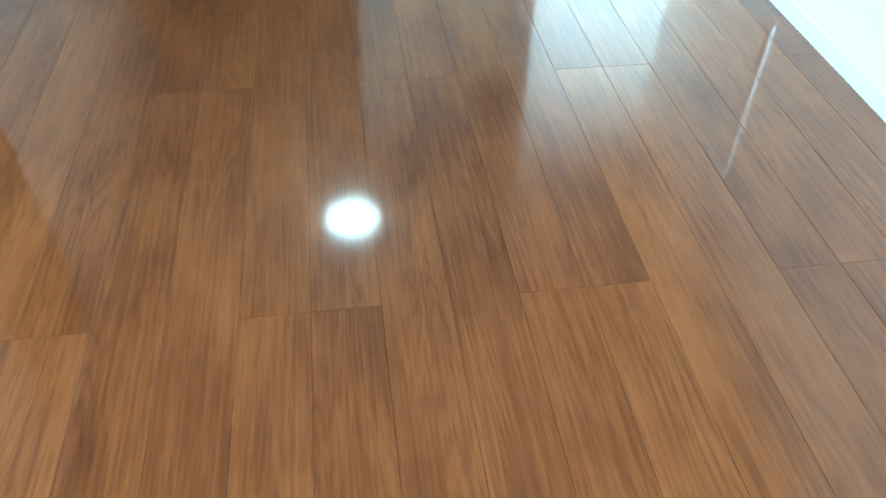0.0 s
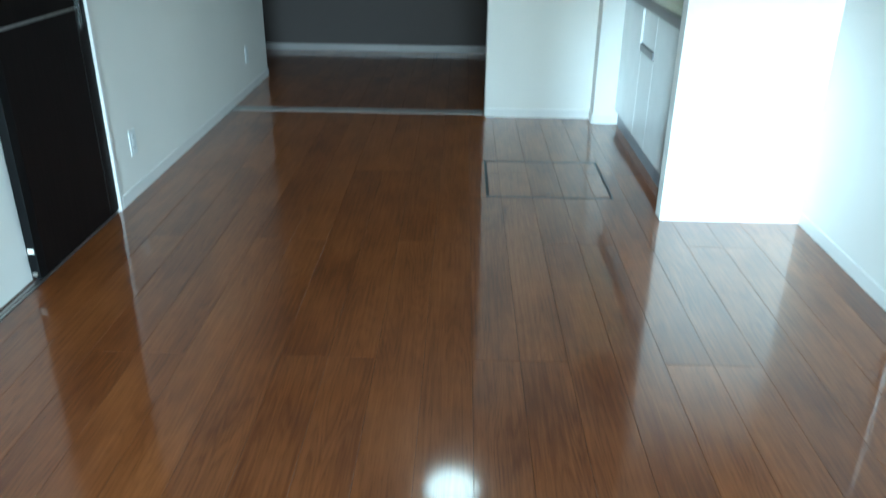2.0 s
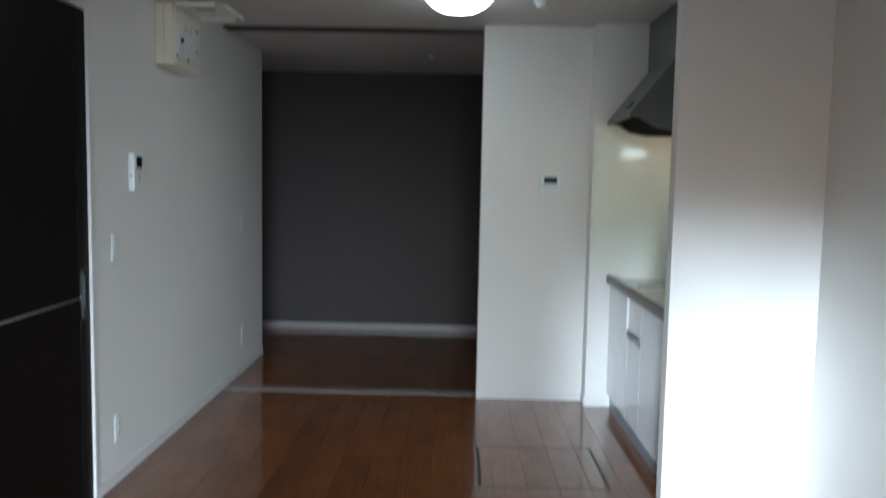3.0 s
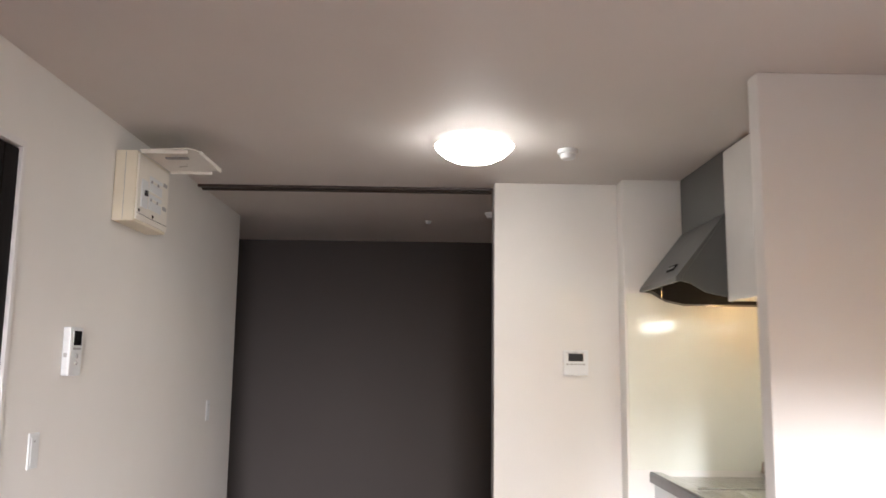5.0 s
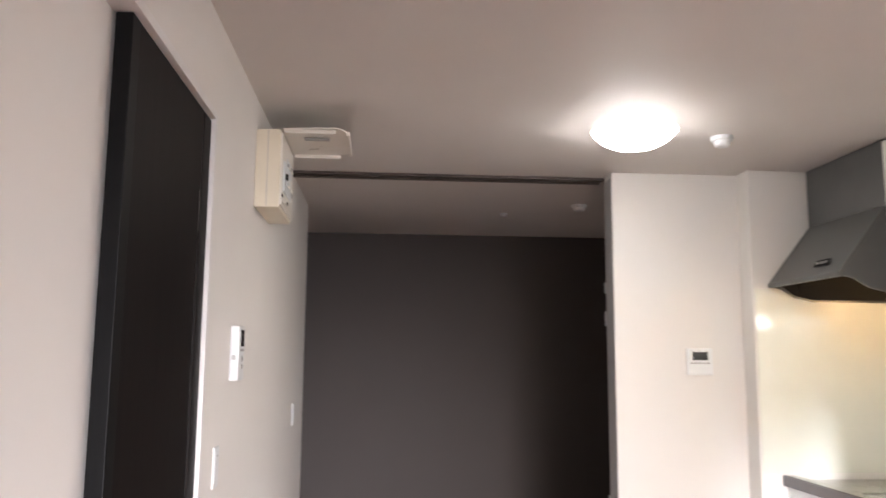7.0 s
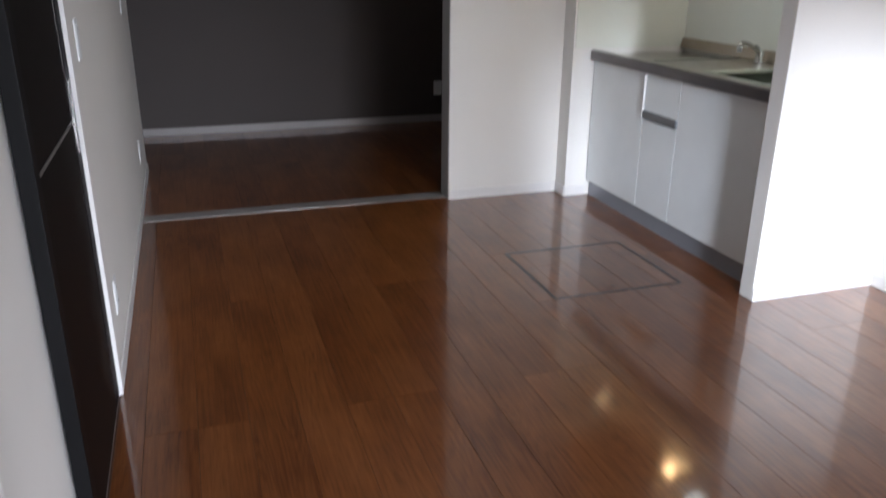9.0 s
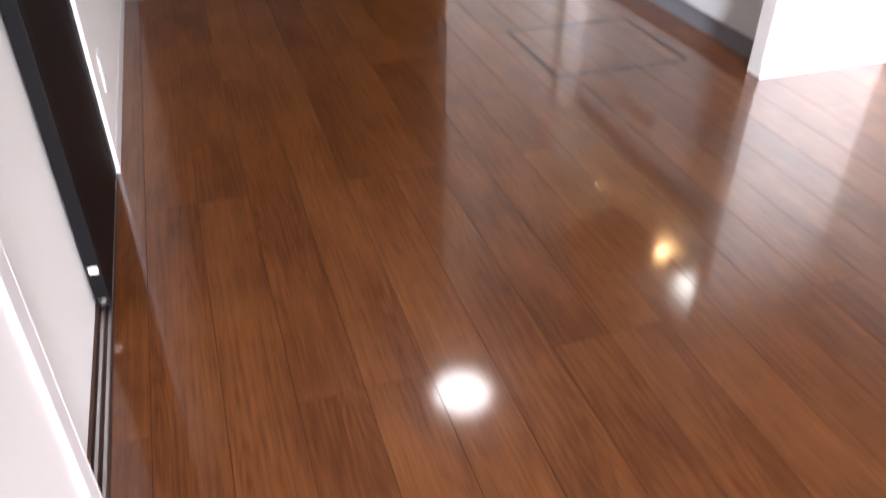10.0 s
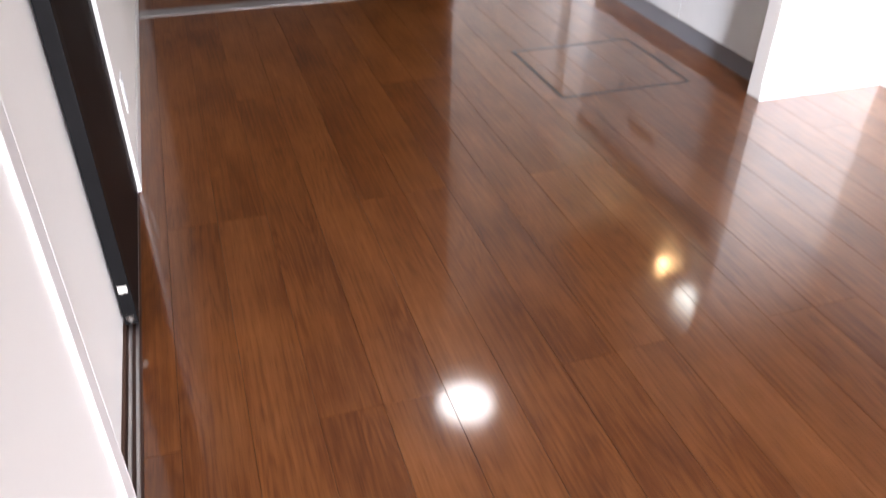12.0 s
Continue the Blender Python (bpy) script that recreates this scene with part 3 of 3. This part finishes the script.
part("rim", boxes((SX0 - 0.012, SX0 + 0.004, SY0 - 0.012, SY1 + 0.012, 0.8505, 0.8545), (SX1 - 0.004, SX1 + 0.012, SY0 - 0.012, SY1 + 0.012, 0.8505, 0.8545),
                  (SX0 + 0.004, SX1 - 0.004, SY0 - 0.012, SY0 + 0.004, 0.8505, 0.8545), (SX0 + 0.004, SX1 - 0.004, SY1 - 0.004, SY1 + 0.012, 0.8505, 0.8545), (SX0 - 0.012, SX1 + 0.012, SY1 + 0.0125, SY1 + 0.085, 0.8505, 0.8565)), SINK_RIM, sink, "pale satin rim")
piece = part("drain", lathe([(0.0, 0.006), (0.05, 0.006), (0.06, 0.0), (0.0, 0.0)], 28), BLACK, sink)
piece.location = (2.78, 3.29, 0.681)

# faucet at the back of the sink
fa = thing("faucet", "chrome kitchen faucet at the back of the worktop", "faucet", (3.040, 3.80, 0.850))
part("base", lathe([(0.0, 0.0), (0.030, 0.0), (0.030, 0.010), (0.023, 0.016), (0.022, 0.050), (0.016, 0.058), (0.0, 0.058)], 24), CHROME, fa, smooth=True)
part("spout", tube([(0, 0, 0.040), (-0.012, -0.003, 0.054), (-0.05, -0.013, 0.076), (-0.10, -0.027, 0.098), (-0.14, -0.038, 0.106), (-0.158, -0.043, 0.100), (-0.164, -0.045, 0.088)], 0.011), CHROME, fa, smooth=True)
piece = part("aerator", lathe([(0.0, 0.0), (0.013, 0.0), (0.014, 0.022), (0.010, 0.026), (0.0, 0.026)], 18), GREY_PLASTIC, fa, "dark grey spout tip", smooth=True)
piece.location = (-0.165, -0.045, 0.064)
part("lever", tube([(0, 0, 0.056), (0.006, 0.02, 0.068), (0.010, 0.055, 0.080)], 0.006), CHROME, fa, smooth=True)

# range hood
YH0, YH1 = 3.915, YE - 0.008
XD = 2.702
hood = thing("range_hood", "dark grey metal range hood over the stove bay", "range hood")
part("duct_cover", boxes((XD, XK - 0.006, YH0 + 0.001, YH1, 2.102, H - 0.003), bevel=0.002), HOOD, hood)
T = 0.008
part("front_slope", prism([(XD, 2.10), (XD, 2.10 - 0.012), (2.472 + 0.010, 1.782), (2.466, 1.782), (2.466, 1.802), (2.470, 1.806)], YH0, YH1, "y"), HOOD, hood)
for y in (YH0, YH1 - T):
    part("cheek", prism([(XD + 0.001, 2.086), (XK - 0.006, 2.086), (XK - 0.006, 1.712), (2.70, 1.712), (2.60, 1.733), (2.53, 1.775), (2.484, 1.784)], y + 0.0005, y + T - 0.0005, "y"), HOOD, hood)
# near-black sheets added inside the hood to keep it shaded despite the bulb
for y in (YH0 + T, YH1 - T - 0.004):
    part("cheek_shade", prism([(XD + 0.004, 2.08), (XK - 0.008, 2.08), (XK - 0.008, 1.722), (2.70, 1.722), (2.60, 1.742), (2.54, 1.788), (2.50, 1.80)], y, y + 0.004, "y"), HOOD_DARK, hood)
part("slope_shade", prism([(XD, 2.085), (XD + 0.006, 2.080), (2.496, 1.785), (2.487, 1.785)], YH0 + T + 0.005, YH1 - T - 0.005, "y"), HOOD_DARK, hood)
part("back_shade", boxes((XK - 0.0105, XK - 0.0065, YH0 + T + 0.005, YH1 - T - 0.005, 1.775, 2.084)), HOOD_DARK, hood)
part("top_plate", boxes((XD + 0.002, XK - 0.006, YH0 + T, YH1 - T, 2.086, 2.10)), HOOD_DARK, hood)
part("filter", prism([(2.60, 1.905), (2.607, 1.898), (2.98, 1.845), (2.98, 1.857)], YH0 + 0.10, YH1 - 0.05, "y"), FILTER, hood, "mesh grease filter, coloured near-black for the shade in the hood")
sw = part("switch_panel", prism([(2.5150, 1.8780), (2.5220, 1.8780), (2.5010, 1.8480), (2.4940, 1.8480)], 4.05, 4.16, "y"), HOOD_DARK, hood, "dark switch strip")
for k in range(3):
    part("button", prism([(2.5055, 1.8690), (2.5085, 1.8690), (2.5020, 1.8590), (2.4990, 1.8590)], 4.062 + 0.034 * k, 4.080 + 0.034 * k, "y"), GREY_PLASTIC, sw)
part("chain", tube([(2.53, 4.36, 1.80), (2.53, 4.36, 1.745)], 0.004, 8), BLACK, hood)
bulb = part("bulb", lathe([(0.0, -0.036), (0.016, -0.031), (0.024, -0.018), (0.024, -0.006), (0.014, 0.012), (0.012, 0.025), (0.0, 0.025)], 20), BULB_GLOW, hood, "warm glowing bulb", smooth=True)
bulb.location = (3.045, 4.09, 1.792)

# wall cabinet beside the hood and the lamp below it
YM = 3.420
for y0, y1, zb, lab in ((YM + 0.001, YH0 - 0.002, 1.692, "glossy white wall cabinet beside the range hood"),
                        (YW1 + 0.003, YM - 0.001, 1.692, "glossy white wall cabinet above the lamp")):
    wc = thing("wall_cabinet", lab, "cabinet", group="wall cabinets")
    part("body", boxes((XD + 0.021, XK - 0.006, y0, y1, zb + 0.002, H - 0.010)), GLOSS_WHITE, wc)
    part("door", boxes((XD, XD + 0.019, y0 + 0.001, y1 - 0.001, zb, H - 0.012), bevel=0.0012), GLOSS_WHITE, wc)
    part("filler", boxes((XD + 0.008, XK - 0.006, y0, y1, H - 0.0095, H - 0.002)), BRACKET, wc, "dark gap strip under the ceiling")

kl = thing("under_cabinet_lamp", "white fluorescent lamp under the wall cabinet, lit", "lamp", (2.880, 3.41, 1.6935))
part("housing", boxes((-0.055, 0.055, -0.240, 0.240, -0.014, 0.0), bevel=0.003), PLASTIC, kl)
part("diffuser", boxes((-0.05, 0.05, -0.230, 0.230, -0.078, -0.014), bevel=0.010), TUBE_GLOW, kl, "glowing white diffuser")

# ---- floor ----
floor = structure("floor", boxes((XBL - OUT, XK + OUT, YS, YB + OUT, -0.08, -0.0125)), SUBFLOOR, "glossy brown wood-print plank floor", "floor")
PW, PX0, PL, PY0 = 0.303, 0.079, 1.818, 0.812
HX0, HX1, HY0, HY1 = 1.674, 2.290, 3.178, 3.738
shapes = {}


def minus(rect, cut):
    """What is left of a rectangle (x0, x1, y0, y1) outside another."""
    x0, x1, y0, y1 = rect
    a0, a1, b0, b1 = cut
    if x1 <= a0 or x0 >= a1 or y1 <= b0 or y0 >= b1:
        return [rect]
    out = []
    if y0 < b0:
        out.append((x0, x1, y0, b0))
    if y1 > b1:
        out.append((x0, x1, b1, y1))
    m0, m1 = max(y0, b0), min(y1, b1)
    if x0 < a0:
        out.append((x0, a0, m0, m1))
    if x1 > a1:
        out.append((a1, x1, m0, m1))
    return out


def clip(rect, box):
    x0, x1, y0, y1 = max(rect[0], box[0]), min(rect[1], box[1]), max(rect[2], box[2]), min(rect[3], box[3])
    return (x0, x1, y0, y1) if x1 - x0 > 0.008 and y1 - y0 > 0.008 else None


def plank_mesh(w, l, low):
    """A board strip with eased upper edges, its top at 0."""
    key = (round(w, 4), round(l, 4), round(low, 4))
    if key not in shapes:
        c, g = 0.0004, 0.00045
        a, b = w / 2 - g, l / 2 - 0.0005
        co = [(sx * a, sy * b, low) for sx, sy in ((-1, -1), (1, -1), (1, 1), (-1, 1))]
        co += [(sx * a, sy * b, -c) for sx, sy in ((-1, -1), (1, -1), (1, 1), (-1, 1))]
        co += [(sx * (a - c), sy * b, 0) for sx, sy in ((-1, -1), (1, -1), (1, 1), (-1, 1))]
        fs = [(8, 9, 10, 11)]
        for i in range(4):
            j = (i + 1) % 4
            fs += [(i, j, j + 4, i + 4), (i + 4, j + 4, j + 8, i + 8)]
        me = bpy.data.meshes.new("plank")
        me.from_pydata(co, [], fs)
        me.materials.append(PLANK)
        shapes[key] = me
    return shapes[key]


def lay(rect, parent, name="plank", low=-0.0125):
    x0, x1, y0, y1 = rect
    ob = new(name, plank_mesh(x1 - x0, y1 - y0, low))
    ob.location = ((x0 + x1) / 2, (y0 + y1) / 2, random.uniform(-0.00015, 0.00015))
    ob.parent = parent
    return ob


def board_rects():
    for k in range(-7, 11):
        for half in (0, 1):
            x0 = PX0 + PW * k + half * PW / 2
            for i in range(-3, 5):
                y0 = PY0 + (PL / 2 if k % 2 else 0) + PL * i
                yield (x0, x0 + PW / 2, y0, y0 + PL)


# floor hatch with its own boards
hatch = thing("floor_hatch", "square floor storage hatch with a thin dark frame", "hatch")
for row in ((HX0, HX0 + 0.012, HY0, HY1), (HX1 - 0.012, HX1, HY0, HY1), (HX0 + 0.012, HX1 - 0.012, HY0, HY0 + 0.012), (HX0 + 0.012, HX1 - 0.012, HY1 - 0.012, HY1)):
    part("frame", boxes((*row, -0.0125, 0.0006)), HATCH_EDGE, hatch)
inner = (HX0 + 0.013, HX1 - 0.013, HY0 + 0.013, HY1 - 0.013)
for r in board_rects():
    c = clip(r, inner)
    if c:
        lay(c, hatch)
finger = part("finger_pull", lathe([(0.0, 0.0), (0.011, 0.0), (0.012, 0.0010), (0.009, 0.0014), (0.0, 0.0008)], 24), SEAL, hatch)
finger.location = (HX0 + 0.307, HY0 + 0.06, 0.0004)

rooms = [(0.0, XK, YS, 4.721), (0.0, XP, 4.831, YL), (XP, XBR, YP1, YL), (XBL, XBR, YL, YB)]
for room in rooms:
    for r in board_rects():
        c = clip(r, room)
        if not c:
            continue
        for q in minus(c, (HX0, HX1, HY0, HY1)):
            if q[1] - q[0] > 0.006 and q[3] - q[2] > 0.006:
                lay(q, floor)
